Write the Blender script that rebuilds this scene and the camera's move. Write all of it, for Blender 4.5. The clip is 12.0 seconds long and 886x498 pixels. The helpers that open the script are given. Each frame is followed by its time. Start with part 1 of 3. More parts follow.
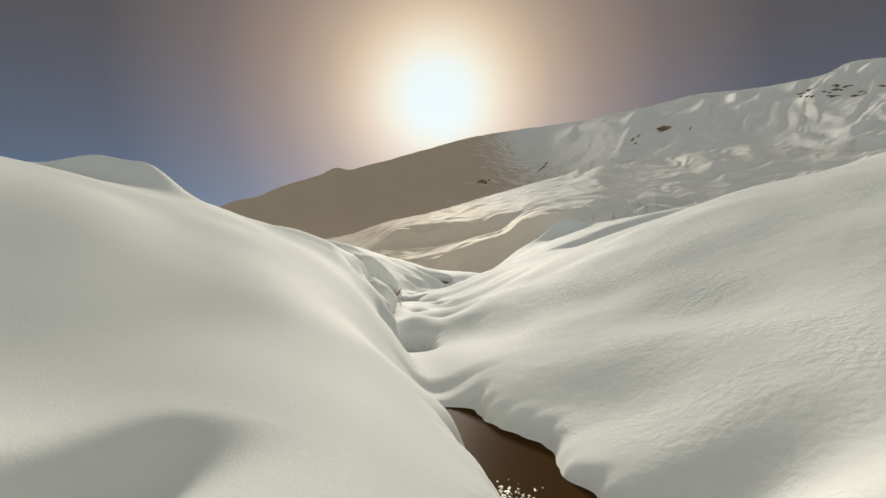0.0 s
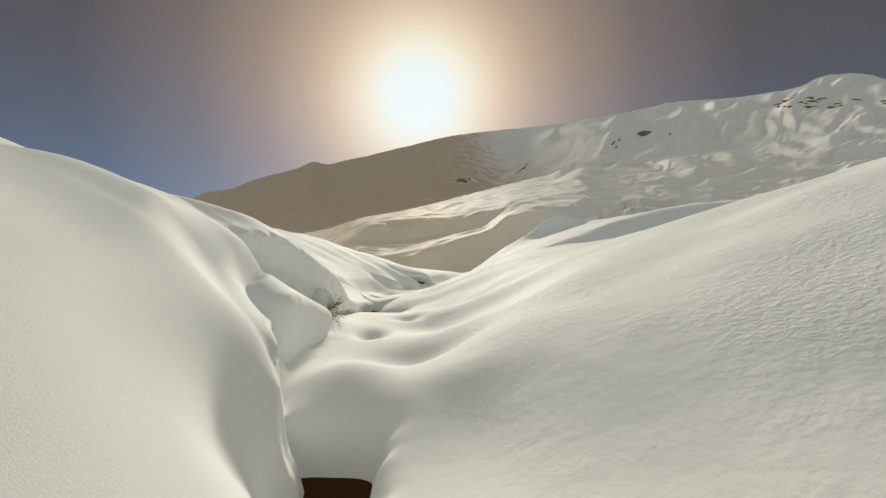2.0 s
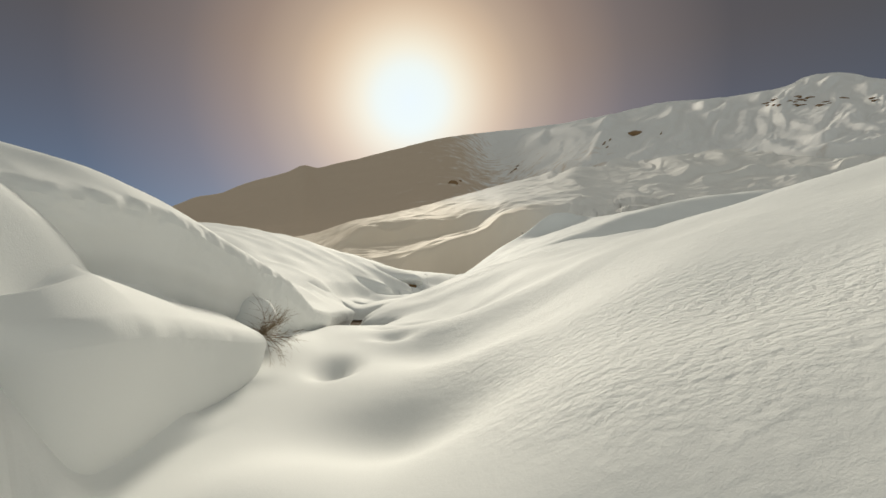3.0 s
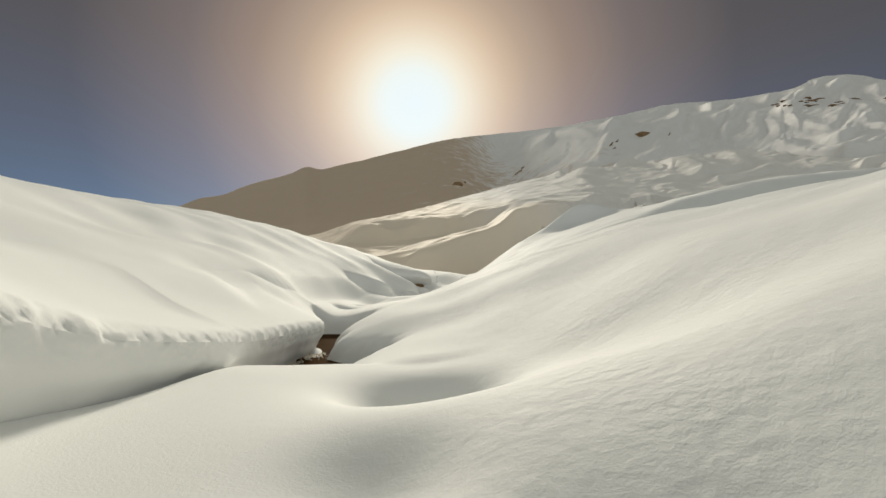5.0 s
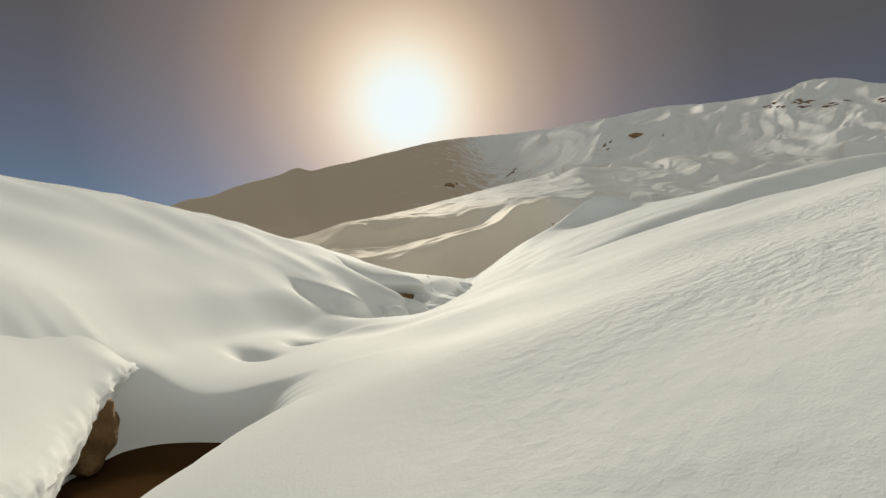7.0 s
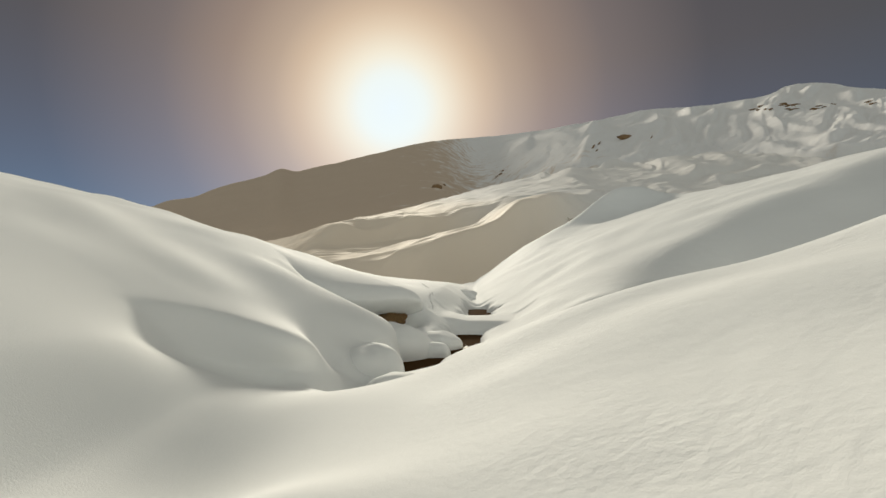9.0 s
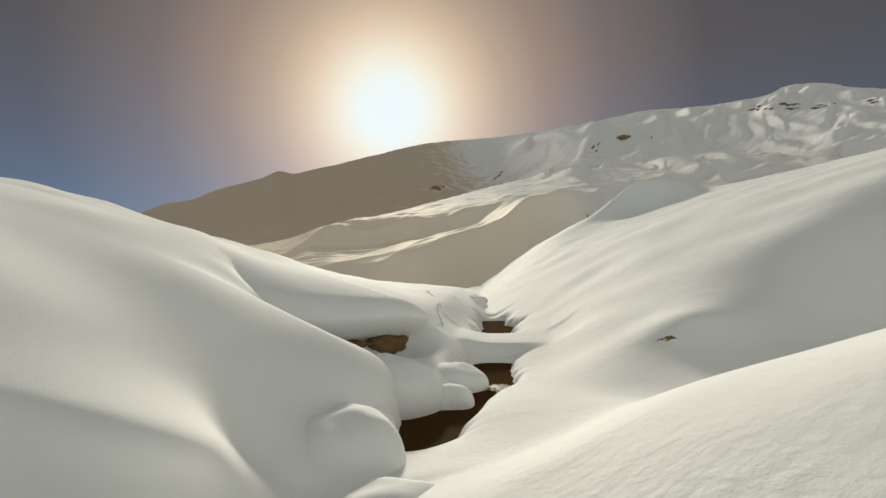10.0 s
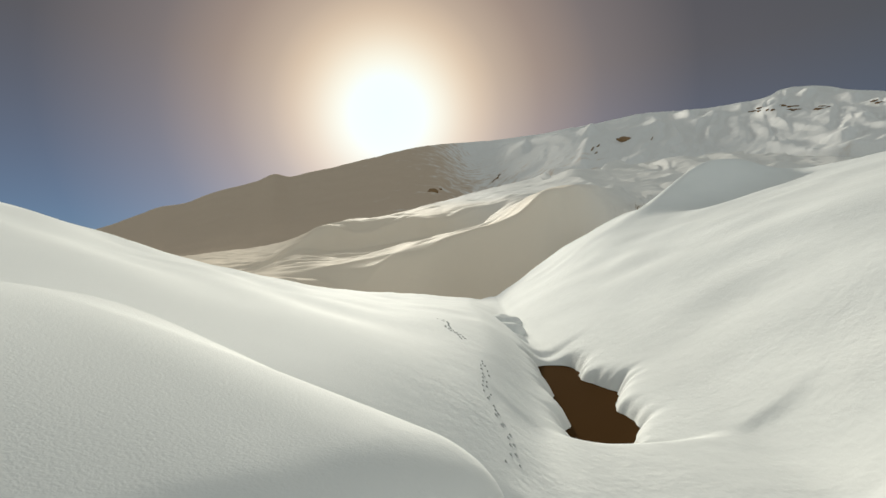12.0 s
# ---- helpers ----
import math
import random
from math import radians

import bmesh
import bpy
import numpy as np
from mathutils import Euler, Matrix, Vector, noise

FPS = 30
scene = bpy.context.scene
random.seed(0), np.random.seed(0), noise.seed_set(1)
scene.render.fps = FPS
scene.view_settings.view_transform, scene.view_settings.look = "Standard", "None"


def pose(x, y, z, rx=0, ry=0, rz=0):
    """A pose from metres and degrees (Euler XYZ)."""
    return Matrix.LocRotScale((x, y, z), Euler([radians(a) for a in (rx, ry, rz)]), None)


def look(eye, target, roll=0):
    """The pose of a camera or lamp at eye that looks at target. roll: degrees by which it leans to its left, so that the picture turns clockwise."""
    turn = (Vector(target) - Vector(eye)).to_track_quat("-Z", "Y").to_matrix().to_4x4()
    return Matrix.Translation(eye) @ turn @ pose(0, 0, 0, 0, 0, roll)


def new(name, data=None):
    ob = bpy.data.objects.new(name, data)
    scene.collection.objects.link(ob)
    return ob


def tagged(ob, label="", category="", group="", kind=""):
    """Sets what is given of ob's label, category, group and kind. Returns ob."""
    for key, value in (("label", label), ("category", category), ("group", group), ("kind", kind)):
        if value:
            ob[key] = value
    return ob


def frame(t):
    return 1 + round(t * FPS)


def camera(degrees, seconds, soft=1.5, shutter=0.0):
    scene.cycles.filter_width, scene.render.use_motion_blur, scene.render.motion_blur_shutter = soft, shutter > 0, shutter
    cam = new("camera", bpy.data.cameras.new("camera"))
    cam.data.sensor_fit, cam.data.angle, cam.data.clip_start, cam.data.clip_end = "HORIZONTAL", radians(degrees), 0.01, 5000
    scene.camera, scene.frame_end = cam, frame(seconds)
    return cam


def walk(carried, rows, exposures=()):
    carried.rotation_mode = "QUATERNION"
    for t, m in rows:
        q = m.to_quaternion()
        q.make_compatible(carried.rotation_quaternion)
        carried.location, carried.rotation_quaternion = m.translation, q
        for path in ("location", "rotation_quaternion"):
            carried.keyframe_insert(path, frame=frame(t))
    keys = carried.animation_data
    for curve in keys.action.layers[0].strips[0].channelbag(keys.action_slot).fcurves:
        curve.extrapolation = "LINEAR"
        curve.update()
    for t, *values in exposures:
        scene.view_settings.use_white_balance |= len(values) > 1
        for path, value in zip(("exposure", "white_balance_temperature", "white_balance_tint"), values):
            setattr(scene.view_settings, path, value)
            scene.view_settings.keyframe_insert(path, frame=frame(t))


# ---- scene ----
cam = camera(80, 12.0)
PATH = [
    (0.0, (0.000, 0.000, 7.000), (0.002, 9.985, 7.550), 0.02),
    (0.5, (0.087, 6.093, 7.076), (0.202, 16.078, 7.618), 0.43),
    (1.0, (0.167, 12.004, 7.137), (0.340, 21.988, 7.672), 0.85),
    (1.5, (0.176, 18.322, 7.166), (0.453, 28.304, 7.701), 1.28),
    (2.0, (0.233, 24.216, 7.142), (0.662, 34.192, 7.681), 1.46),
    (2.5, (0.316, 29.957, 7.079), (0.864, 39.926, 7.644), 1.57),
    (3.0, (0.404, 35.781, 7.040), (0.984, 45.746, 7.631), 0.68),
    (5.0, (-0.028, 58.841, 6.182), (0.482, 68.807, 6.828), 0.87),
    (5.5, (-0.018, 64.789, 6.461), (0.518, 74.753, 7.109), 0.88),
    (6.0, (0.229, 71.286, 6.669), (0.789, 81.248, 7.330), 0.92),
    (6.5, (0.377, 77.501, 6.936), (1.001, 87.459, 7.609), 0.69),
    (7.0, (0.457, 82.994, 7.096), (1.130, 92.948, 7.788), 0.78),
    (9.0, (0.225, 107.099, 8.155), (1.147, 117.028, 8.894), 0.74),
    (9.5, (0.359, 113.684, 8.452), (1.288, 123.612, 9.208), 0.57),
    (10.0, (0.437, 119.991, 8.744), (1.384, 129.916, 9.523), 0.46),
    (10.5, (0.525, 125.845, 9.208), (1.511, 135.765, 9.996), 0.44),
    (11.0, (0.494, 131.562, 9.584), (1.503, 141.478, 10.388), 0.39),
    (11.5, (0.491, 137.641, 9.926), (1.523, 147.553, 10.750), 0.32),
    (12.0, (0.856, 144.268, 10.194), (1.857, 154.182, 11.041), 0.33),
]
walk(cam, [(t, look(eye, target, roll)) for t, eye, target, roll in PATH], [(0.0, 0.0, 6450, 10), (1.0, 0.06, 6380, 10), (2.0, 0.0, 6500, 10), (9.5, 0.0, 6500, 10), (11.0, 0.03, 6380, 10), (12.0, 0.15, 6180, 8)])

# ---- light ----
SUN_AZ, SUN_EL = radians(-0.5), radians(19.2)
SUN_DIR = Vector((math.sin(SUN_AZ) * math.cos(SUN_EL), math.cos(SUN_AZ) * math.cos(SUN_EL), math.sin(SUN_EL)))


def make_world():
    w = bpy.data.worlds.new("sky")
    scene.world = w
    w.use_nodes = True
    nt = w.node_tree
    nt.nodes.clear()
    out = nt.nodes.new("ShaderNodeOutputWorld")
    sky = nt.nodes.new("ShaderNodeTexSky")
    sky.sky_type, sky.sun_disc = "NISHITA", False
    sky.dust_density, sky.air_density = 0.0, 0.7
    sky.sun_elevation, sky.sun_rotation = SUN_EL, SUN_AZ
    b1 = nt.nodes.new("ShaderNodeBackground")
    b1.inputs["Strength"].default_value = 0.05
    hue = nt.nodes.new("ShaderNodeHueSaturation")
    hue.inputs["Saturation"].default_value, hue.inputs["Value"].default_value = 0.8, 0.42
    nt.links.new(sky.outputs[0], hue.inputs["Color"])
    # bluer near the horizon, brownish haze higher up
    aim = nt.nodes.new("ShaderNodeTexCoord")
    height = nt.nodes.new("ShaderNodeSeparateXYZ")
    nt.links.new(aim.outputs["Generated"], height.inputs[0])
    tint = nt.nodes.new("ShaderNodeValToRGB")
    tint.color_ramp.elements[0].position, tint.color_ramp.elements[0].color = 0.12, (0.74, 1.04, 1.34, 1)
    tint.color_ramp.elements[1].position, tint.color_ramp.elements[1].color = 0.40, (1.10, 0.86, 0.70, 1)
    nt.links.new(height.outputs["Z"], tint.inputs[0])
    both = nt.nodes.new("ShaderNodeMix")
    both.data_type, both.blend_type = "RGBA", "MULTIPLY"
    both.inputs[0].default_value = 1.0
    nt.links.new(hue.outputs[0], both.inputs[6])
    nt.links.new(tint.outputs[0], both.inputs[7])
    nt.links.new(both.outputs[2], b1.inputs["Color"])
    # thin high haze: glow round the sun that falls off with the angle from it
    tc = nt.nodes.new("ShaderNodeTexCoord")
    dot = nt.nodes.new("ShaderNodeVectorMath")
    dot.operation = "DOT_PRODUCT"
    dot.inputs[1].default_value = SUN_DIR
    nt.links.new(tc.outputs["Generated"], dot.inputs[0])
    acos = nt.nodes.new("ShaderNodeMath")
    acos.operation = "ARCCOSINE"
    nt.links.new(dot.outputs["Value"], acos.inputs[0])
    part_of = nt.nodes.new("ShaderNodeMath")
    part_of.operation = "DIVIDE"
    part_of.inputs[1].default_value = math.pi
    nt.links.new(acos.outputs[0], part_of.inputs[0])
    ramp = nt.nodes.new("ShaderNodeValToRGB")
    ramp.color_ramp.interpolation = "LINEAR"
    stops = [(0, (0.80, 0.88, 0.89)), (3.2, (0.82, 0.88, 0.83)), (5.2, (0.86, 0.79, 0.62)), (7.5, (0.75, 0.60, 0.42)), (9.5, (0.61, 0.45, 0.295)), (12, (0.44, 0.32, 0.215)),
             (16, (0.28, 0.195, 0.135)), (22, (0.14, 0.105, 0.085)), (31, (0.052, 0.042, 0.037)), (45, (0.042, 0.039, 0.036)),
             (60, (0.22, 0.22, 0.195)), (78, (0.43, 0.432, 0.375)), (110, (0.32, 0.324, 0.285)), (180, (0.19, 0.194, 0.18))]
    el = ramp.color_ramp.elements
    while len(el) < len(stops):
        el.new(0.5)
    for e, (deg, c) in zip(el, stops):
        e.position, e.color = deg / 180, (*c, 1)
    nt.links.new(part_of.outputs[0], ramp.inputs[0])
    b2 = nt.nodes.new("ShaderNodeBackground")
    nt.links.new(ramp.outputs[0], b2.inputs["Color"])
    add = nt.nodes.new("ShaderNodeAddShader")
    nt.links.new(b1.outputs[0], add.inputs[0])
    nt.links.new(b2.outputs[0], add.inputs[1])
    nt.links.new(add.outputs[0], out.inputs["Surface"])


make_world()
sun = new("sun", bpy.data.lights.new("sun", "SUN"))
sun.data.energy, sun.data.angle, sun.data.color = 4.3, radians(7), (1.0, 0.93, 0.77)
sun.matrix_world = look((50 * math.sin(SUN_AZ) * math.cos(SUN_EL), 50 * math.cos(SUN_AZ) * math.cos(SUN_EL), 50 * math.sin(SUN_EL)), (0, 0, 0))
scene.view_settings.exposure = 0.0


# ---- materials ----
def nodes_of(name):
    m = bpy.data.materials.new(name)
    m.use_nodes = True
    nt = m.node_tree
    return m, nt, nt.nodes["Principled BSDF"]


def noise_node(nt, scale, detail=4.0, rough=0.55, vec=None):
    n = nt.nodes.new("ShaderNodeTexNoise")
    n.inputs["Scale"].default_value, n.inputs["Detail"].default_value, n.inputs["Roughness"].default_value = scale, detail, rough
    if vec:
        nt.links.new(vec, n.inputs["Vector"])
    return n


def map_range(nt, src, a, b, c=0.0, d=1.0):
    r = nt.nodes.new("ShaderNodeMapRange")
    r.interpolation_type = "SMOOTHSTEP"
    for k, v in zip(("From Min", "From Max", "To Min", "To Max"), (a, b, c, d)):
        r.inputs[k].default_value = v
    nt.links.new(src, r.inputs["Value"])
    return r.outputs[0]


def maths(nt, op, a, b):
    n = nt.nodes.new("ShaderNodeMath")
    n.operation = op
    for k, v in enumerate((a, b)):
        if isinstance(v, (int, float)):
            n.inputs[k].default_value = v
        else:
            nt.links.new(v, n.inputs[k])
    return n.outputs[0]


def mix_col(nt, fac, a, b):
    n = nt.nodes.new("ShaderNodeMix")
    n.data_type = "RGBA"
    for k, v in ((0, fac), (6, a), (7, b)):
        if isinstance(v, (int, float)):
            n.inputs[k].default_value = v
        elif isinstance(v, tuple):
            n.inputs[k].default_value = (*v, 1)
        else:
            nt.links.new(v, n.inputs[k])
    return n.outputs[2]


def bump_node(nt, height, strength, dist, after=None):
    b = nt.nodes.new("ShaderNodeBump")
    b.inputs["Strength"].default_value, b.inputs["Distance"].default_value = strength, dist
    nt.links.new(height, b.inputs["Height"])
    if after:
        nt.links.new(after, b.inputs["Normal"])
    return b.outputs[0]


def snow_material(name, tint=(0.82, 0.83, 0.82), crust=1.0, size=1.0, haze_tint=None):
    """Old spring snow: fine grain everywhere, wind-pitted crust in patches."""
    m, nt, p = nodes_of(name)
    pos = nt.nodes.new("ShaderNodeNewGeometry").outputs["Position"]
    broad = noise_node(nt, 0.12 / size, 3, 0.5, pos)
    patch = map_range(nt, noise_node(nt, 0.09 / size, 3, 0.6, pos).outputs[0], 0.42, 0.66)
    grain = noise_node(nt, 22 / size, 3, 0.6, pos)
    pits = noise_node(nt, 3.6 / size, 5, 0.6, pos)
    lumps = noise_node(nt, 0.9 / size, 3, 0.5, pos)
    tone = mix_col(nt, map_range(nt, broad.outputs[0], 0.3, 0.7), tint, tuple(c * 0.95 for c in tint))
    # warm haze and glare painted into the snow's colour, stronger to the west
    if haze_tint:
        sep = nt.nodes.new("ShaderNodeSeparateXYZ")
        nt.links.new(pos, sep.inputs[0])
        tone = mix_col(nt, map_range(nt, sep.outputs["X"], 105, 20), tone, haze_tint)
    nt.links.new(tone, p.inputs["Base Color"])
    p.inputs["Roughness"].default_value = 0.8
    p.inputs["Specular IOR Level"].default_value = 0.02
    side = nt.nodes.new("ShaderNodeSeparateXYZ")
    nt.links.new(pos, side.inputs[0])
    pitted = maths(nt, "MULTIPLY", pits.outputs[0], maths(nt, "MULTIPLY", patch, map_range(nt, side.outputs["X"], -1.0, 4.0, 0.06, 0.6)))
    pitted = maths(nt, "MULTIPLY", pitted, map_range(nt, side.outputs["Y"], 60, 100, 1.0, 0.5))
    bumpy = maths(nt, "MULTIPLY", lumps.outputs[0], map_range(nt, side.outputs["X"], -2.0, 4.0, 0.1, 0.8))
    n0 = bump_node(nt, bumpy, 0.35 * crust, 0.16 * size)
    # wind-roughened stretches of the right bank
    for spot, reach in (((6.5, 47, 5), 6.5), ((12, 37, 8), 6.0), ((11, 94, 8), 8.0)):
        away = nt.nodes.new("ShaderNodeVectorMath")
        away.operation = "DISTANCE"
        away.inputs[1].default_value = spot
        nt.links.new(pos, away.inputs[0])
        pitted = maths(nt, "ADD", pitted, maths(nt, "MULTIPLY", pits.outputs[0], map_range(nt, away.outputs["Value"], reach, 0.45 * reach, 0.0, 0.8)))
    n1 = bump_node(nt, pitted, 0.6 * crust, 0.16 * size, n0)
    n2 = bump_node(nt, grain.outputs[0], 0.2, 0.03 * size, n1)
    nt.links.new(n2, p.inputs["Normal"])
    return m


SNOW = snow_material("snow")
# far snow, browned in the west in place of warm haze
HILL_SNOW = snow_material("haze_tinted_snow", (0.84, 0.82, 0.79), 0.5, 8.0, (0.84, 0.73, 0.60))


def mountain_material():
    """Wind-blown snow with patches of dry brown turf; the west's wide brown paints in warm glare on shaded snow."""
    m, nt, p = nodes_of("mountain_snow")
    pos = nt.nodes.new("ShaderNodeNewGeometry").outputs["Position"]
    sep = nt.nodes.new("ShaderNodeSeparateXYZ")
    nt.links.new(pos, sep.inputs[0])
    west = map_range(nt, sep.outputs["X"], 800, -120, 0.0, 1.0)
    turf = noise_node(nt, 0.02, 6, 0.65, pos)
    turf_and_glare = maths(nt, "ADD", maths(nt, "MULTIPLY", west, 0.62), turf.outputs[0])
    fac = map_range(nt, turf_and_glare, 0.66, 1.0)
    fine = noise_node(nt, 0.25, 5, 0.65, pos)
    snow = mix_col(nt, fine.outputs[0], (0.86, 0.85, 0.84), (0.78, 0.77, 0.76))
    brown = mix_col(nt, fine.outputs[0], (0.52, 0.41, 0.31), (0.68, 0.56, 0.45))
    nt.links.new(mix_col(nt, fac, snow, brown), p.inputs["Base Color"])
    p.inputs["Roughness"].default_value = 0.9
    p.inputs["Specular IOR Level"].default_value = 0.0
    nt.links.new(bump_node(nt, turf.outputs[0], 0.22, 6.0), p.inputs["Normal"])
    return m


MOUNTAIN = mountain_material()


def water_material():
    m, nt, p = nodes_of("stream_water")
    pos = nt.nodes.new("ShaderNodeNewGeometry").outputs["Position"]
    p.inputs["Base Color"].default_value = (0.055, 0.029, 0.011, 1)
    p.inputs["Specular IOR Level"].default_value = 0.004
    p.inputs["Roughness"].default_value = 0.35
    p.inputs["IOR"].default_value = 1.12
    rip = noise_node(nt, 3.0, 4, 0.6, pos)
    nt.links.new(bump_node(nt, rip.outputs[0], 0.10, 0.04), p.inputs["Normal"])
    return m


WATER = water_material()


# ---- shape helpers ----
def curve(y, pts):
    """Smooth curve through (y, value) pairs, evaluated at the array y."""
    px, pv = np.array(pts, float).T
    h, d = np.diff(px), np.diff(pv) / np.diff(px)
    m = np.empty(len(px))
    m[0], m[-1] = d[0], d[-1]
    same = d[1:] * d[:-1] > 0
    m[1:-1] = np.where(same, 2 * d[1:] * d[:-1] / np.where(same, d[1:] + d[:-1], 1), 0)
    yy = np.clip(y, px[0], px[-1])
    k = np.clip(np.searchsorted(px, yy) - 1, 0, len(px) - 2)
    t = (yy - px[k]) / h[k]
    return ((1 + 2 * t) * (1 - t) ** 2 * pv[k] + t * (1 - t) ** 2 * h[k] * m[k]
            + t * t * (3 - 2 * t) * pv[k + 1] + t * t * (t - 1) * h[k] * m[k + 1])


def across(d, ds, hs):
    """Height at distance d from a line, through rows of heights hs at the distances ds (each an array)."""
    out = np.zeros_like(d)
    dd = np.clip(d, ds[0], ds[-1])
    sl = [(hs[i + 1] - hs[i]) / (ds[i + 1] - ds[i]) for i in range(len(ds) - 1)]
    tang = [sl[0]] + [np.where(sl[i - 1] * sl[i] > 0, 2 * sl[i - 1] * sl[i] / (sl[i - 1] + sl[i] + 1e-9 * np.sign(sl[i] + 1e-12)), 0) for i in range(1, len(sl))] + [sl[-1]]
    for i in range(len(ds) - 1):
        w = (dd >= ds[i]) & ((dd < ds[i + 1]) if i < len(ds) - 2 else (dd <= ds[i + 1]))
        h = ds[i + 1] - ds[i]
        t = (dd - ds[i]) / h
        v = ((1 + 2 * t) * (1 - t) ** 2 * hs[i] + t * (1 - t) ** 2 * h * tang[i]
             + t * t * (3 - 2 * t) * hs[i + 1] + t * t * (t - 1) * h * tang[i + 1])
        out = np.where(w, v, out)
    return out


def wobble(x, y, size, seed):
    """Soft pseudo-random undulation between about -1 and 1."""
    rng = np.random.RandomState(seed)
    out = np.zeros_like(x)
    for k in range(7):
        a, ph = rng.uniform(0, 2 * np.pi, 2)
        f = 2 * np.pi / size * rng.uniform(0.5, 1.6)
        out = out + np.sin(f * (np.cos(a) * x + np.sin(a) * y) + ph + 1.3 * np.sin(0.37 * f * (np.sin(a) * x - np.cos(a) * y)))
    return out / 4


def ridged(x, y, size, seed):
    """Undulation with sharp crests and round troughs, between about -1 and 1."""
    return 1 - 2.4 * np.abs(wobble(x, y, size, seed))


def drifts(phase, flank=0.74):
    """Waves between 0 and 1 that rise slowly and fall off steeply."""
    f = phase % 1.0
    h = np.where(f < flank, f / flank, (1 - f) / (1 - flank))
    return h * h * (3 - 2 * h) * 0.6 + h * 0.4


def sheet(name, X, Y, Z, mat, close=False):
    """A smooth mesh from grids of coordinates."""
    n, m = X.shape
    co = np.stack([X, Y, Z], -1).reshape(-1, 3)
    i = np.arange(n * m).reshape(n, m)
    q = np.stack([i[:-1, :-1], i[:-1, 1:], i[1:, 1:], i[1:, :-1]], -1).reshape(-1, 4)
    if close:
        q = np.concatenate([q, np.stack([i[:-1, -1], i[:-1, 0], i[1:, 0], i[1:, -1]], -1)])
    me = bpy.data.meshes.new(name)
    me.vertices.add(len(co))
    me.vertices.foreach_set("co", co.ravel())
    me.loops.add(q.size)
    me.loops.foreach_set("vertex_index", q.ravel().astype(np.int32))
    me.polygons.add(len(q))
    me.polygons.foreach_set("loop_start", np.arange(0, q.size, 4, dtype=np.int32))
    me.polygons.foreach_set("use_smooth", np.ones(len(q), bool))
    me.update(calc_edges=True)
    me.validate()
    me.materials.append(mat)
    return new(name, me)


# ---- the valley floor and its slopes ----
STREAM_X = [(-25, 4.5), (8, 3.2), (18, 2.2), (24, 0.0), (31, -1.0), (36, -2.2), (39.5, -3.0), (42.5, -4.2), (46, -4.6), (52, -3.2), (60, -3.2), (68, -4.6), (78, -5.0),
            (83, -4.4), (88.5, -6.3), (94, -6.2), (99, -6.0), (105, -6.0), (115, -5.0), (124, -3.4), (132, -1.4), (142, 2.1), (150, 5.7), (162, 8.6), (172, 10.8), (184, 12.4), (200, 14), (240, 20), (300, 26)]
# the same line without its short bends, for the slopes
SLOPE_X = [(-25, 4.5), (8, 3.2), (20, 1.5), (31, -1.0), (45, -3.8), (60, -3.8), (75, -5.0), (90, -5.9), (100, -6.0), (115, -5.0), (132, -1.4), (150, 5.4), (172, 10.8), (200, 14), (240, 20), (300, 26)]
WATER_Z = [(-25, 0.7), (20, 1.0), (45, 1.4), (80, 2.0), (97, 2.1), (132, 2.9), (142, 3.1), (150, 3.6), (162, 4.6), (172, 5.0), (190, 5.6), (240, 8.6), (300, 14)]
# height of the snow over the stream line above the water, where it is roofed; below it where it is open
FLOOR_UP = [(-25, -0.6), (24, -0.6), (28, 0.7), (34, 0.9), (36, 0.9), (39.5, 1.1), (41.5, 1.4), (44, 1.8), (50, 2.0), (58, 2.1), (66, 2.0), (72, 1.9), (75.5, 1.65), (77.5, -0.5), (99.3, -0.5), (101, 1.3), (104, 1.5), (114, 1.5), (124, 1.8), (129.5, 1.0),
            (131.5, -0.25), (133, -0.25), (135, 0.5), (138, 0.3), (140, -0.5), (154, -0.5), (156.5, 1.0), (161, 0.9), (162.8, -0.5), (178, -0.5), (181, -0.3), (184, 0.6), (240, 1), (300, 2)]
# left slope: heights at 5, 12, 22, 45 and 90 m from the stream line
LEFT_5 = [(-25, 3.4), (8, 4.0), (20, 5.0), (32, 7.0), (36, 7.8), (40, 9.0), (43, 9.9), (46, 9.8), (50, 9.5), (55, 9.0), (62, 7.8), (70, 6.4), (80, 6.0), (90, 6.6), (98, 7.2), (105, 6.8), (115, 6.7), (122, 6.8), (127, 6.7), (131, 7.0), (135, 7.1), (138, 7.2), (141.5, 7.4), (145, 5.6), (150, 5.2), (156, 7.0), (165, 7.8), (190, 8.9), (240, 9.5), (300, 14)]
LEFT_12 = [(-25, 4.4), (8, 5.0), (20, 8.0), (30, 10.0), (40, 11.6), (47, 12.0), (60, 11), (75, 9.8), (90, 9.4), (105, 9.6), (115, 10.0), (125, 10.4), (135, 10.6), (145, 10.2), (155, 9.8), (170, 9.4), (240, 10), (300, 15)]
LEFT_22 = [(-25, 9.0), (8, 10.0), (22, 12.0), (31, 13.3), (50, 15.0), (70, 14), (85, 12.8), (100, 13), (112, 13.6), (130, 14.2), (145, 13.6), (155, 13), (170, 12.0), (200, 11), (240, 10.5), (300, 15)]
LEFT_45 = [(-25, 13), (10, 15), (30, 17.5), (60, 19), (85, 16), (105, 16), (120, 17), (150, 18), (170, 18.5), (190, 17), (240, 12), (300, 15)]
CUT_LIP = [(30, 2.4), (36, 2.6), (39.3, 4.4), (42.9, 6.0), (46, 6.2)]
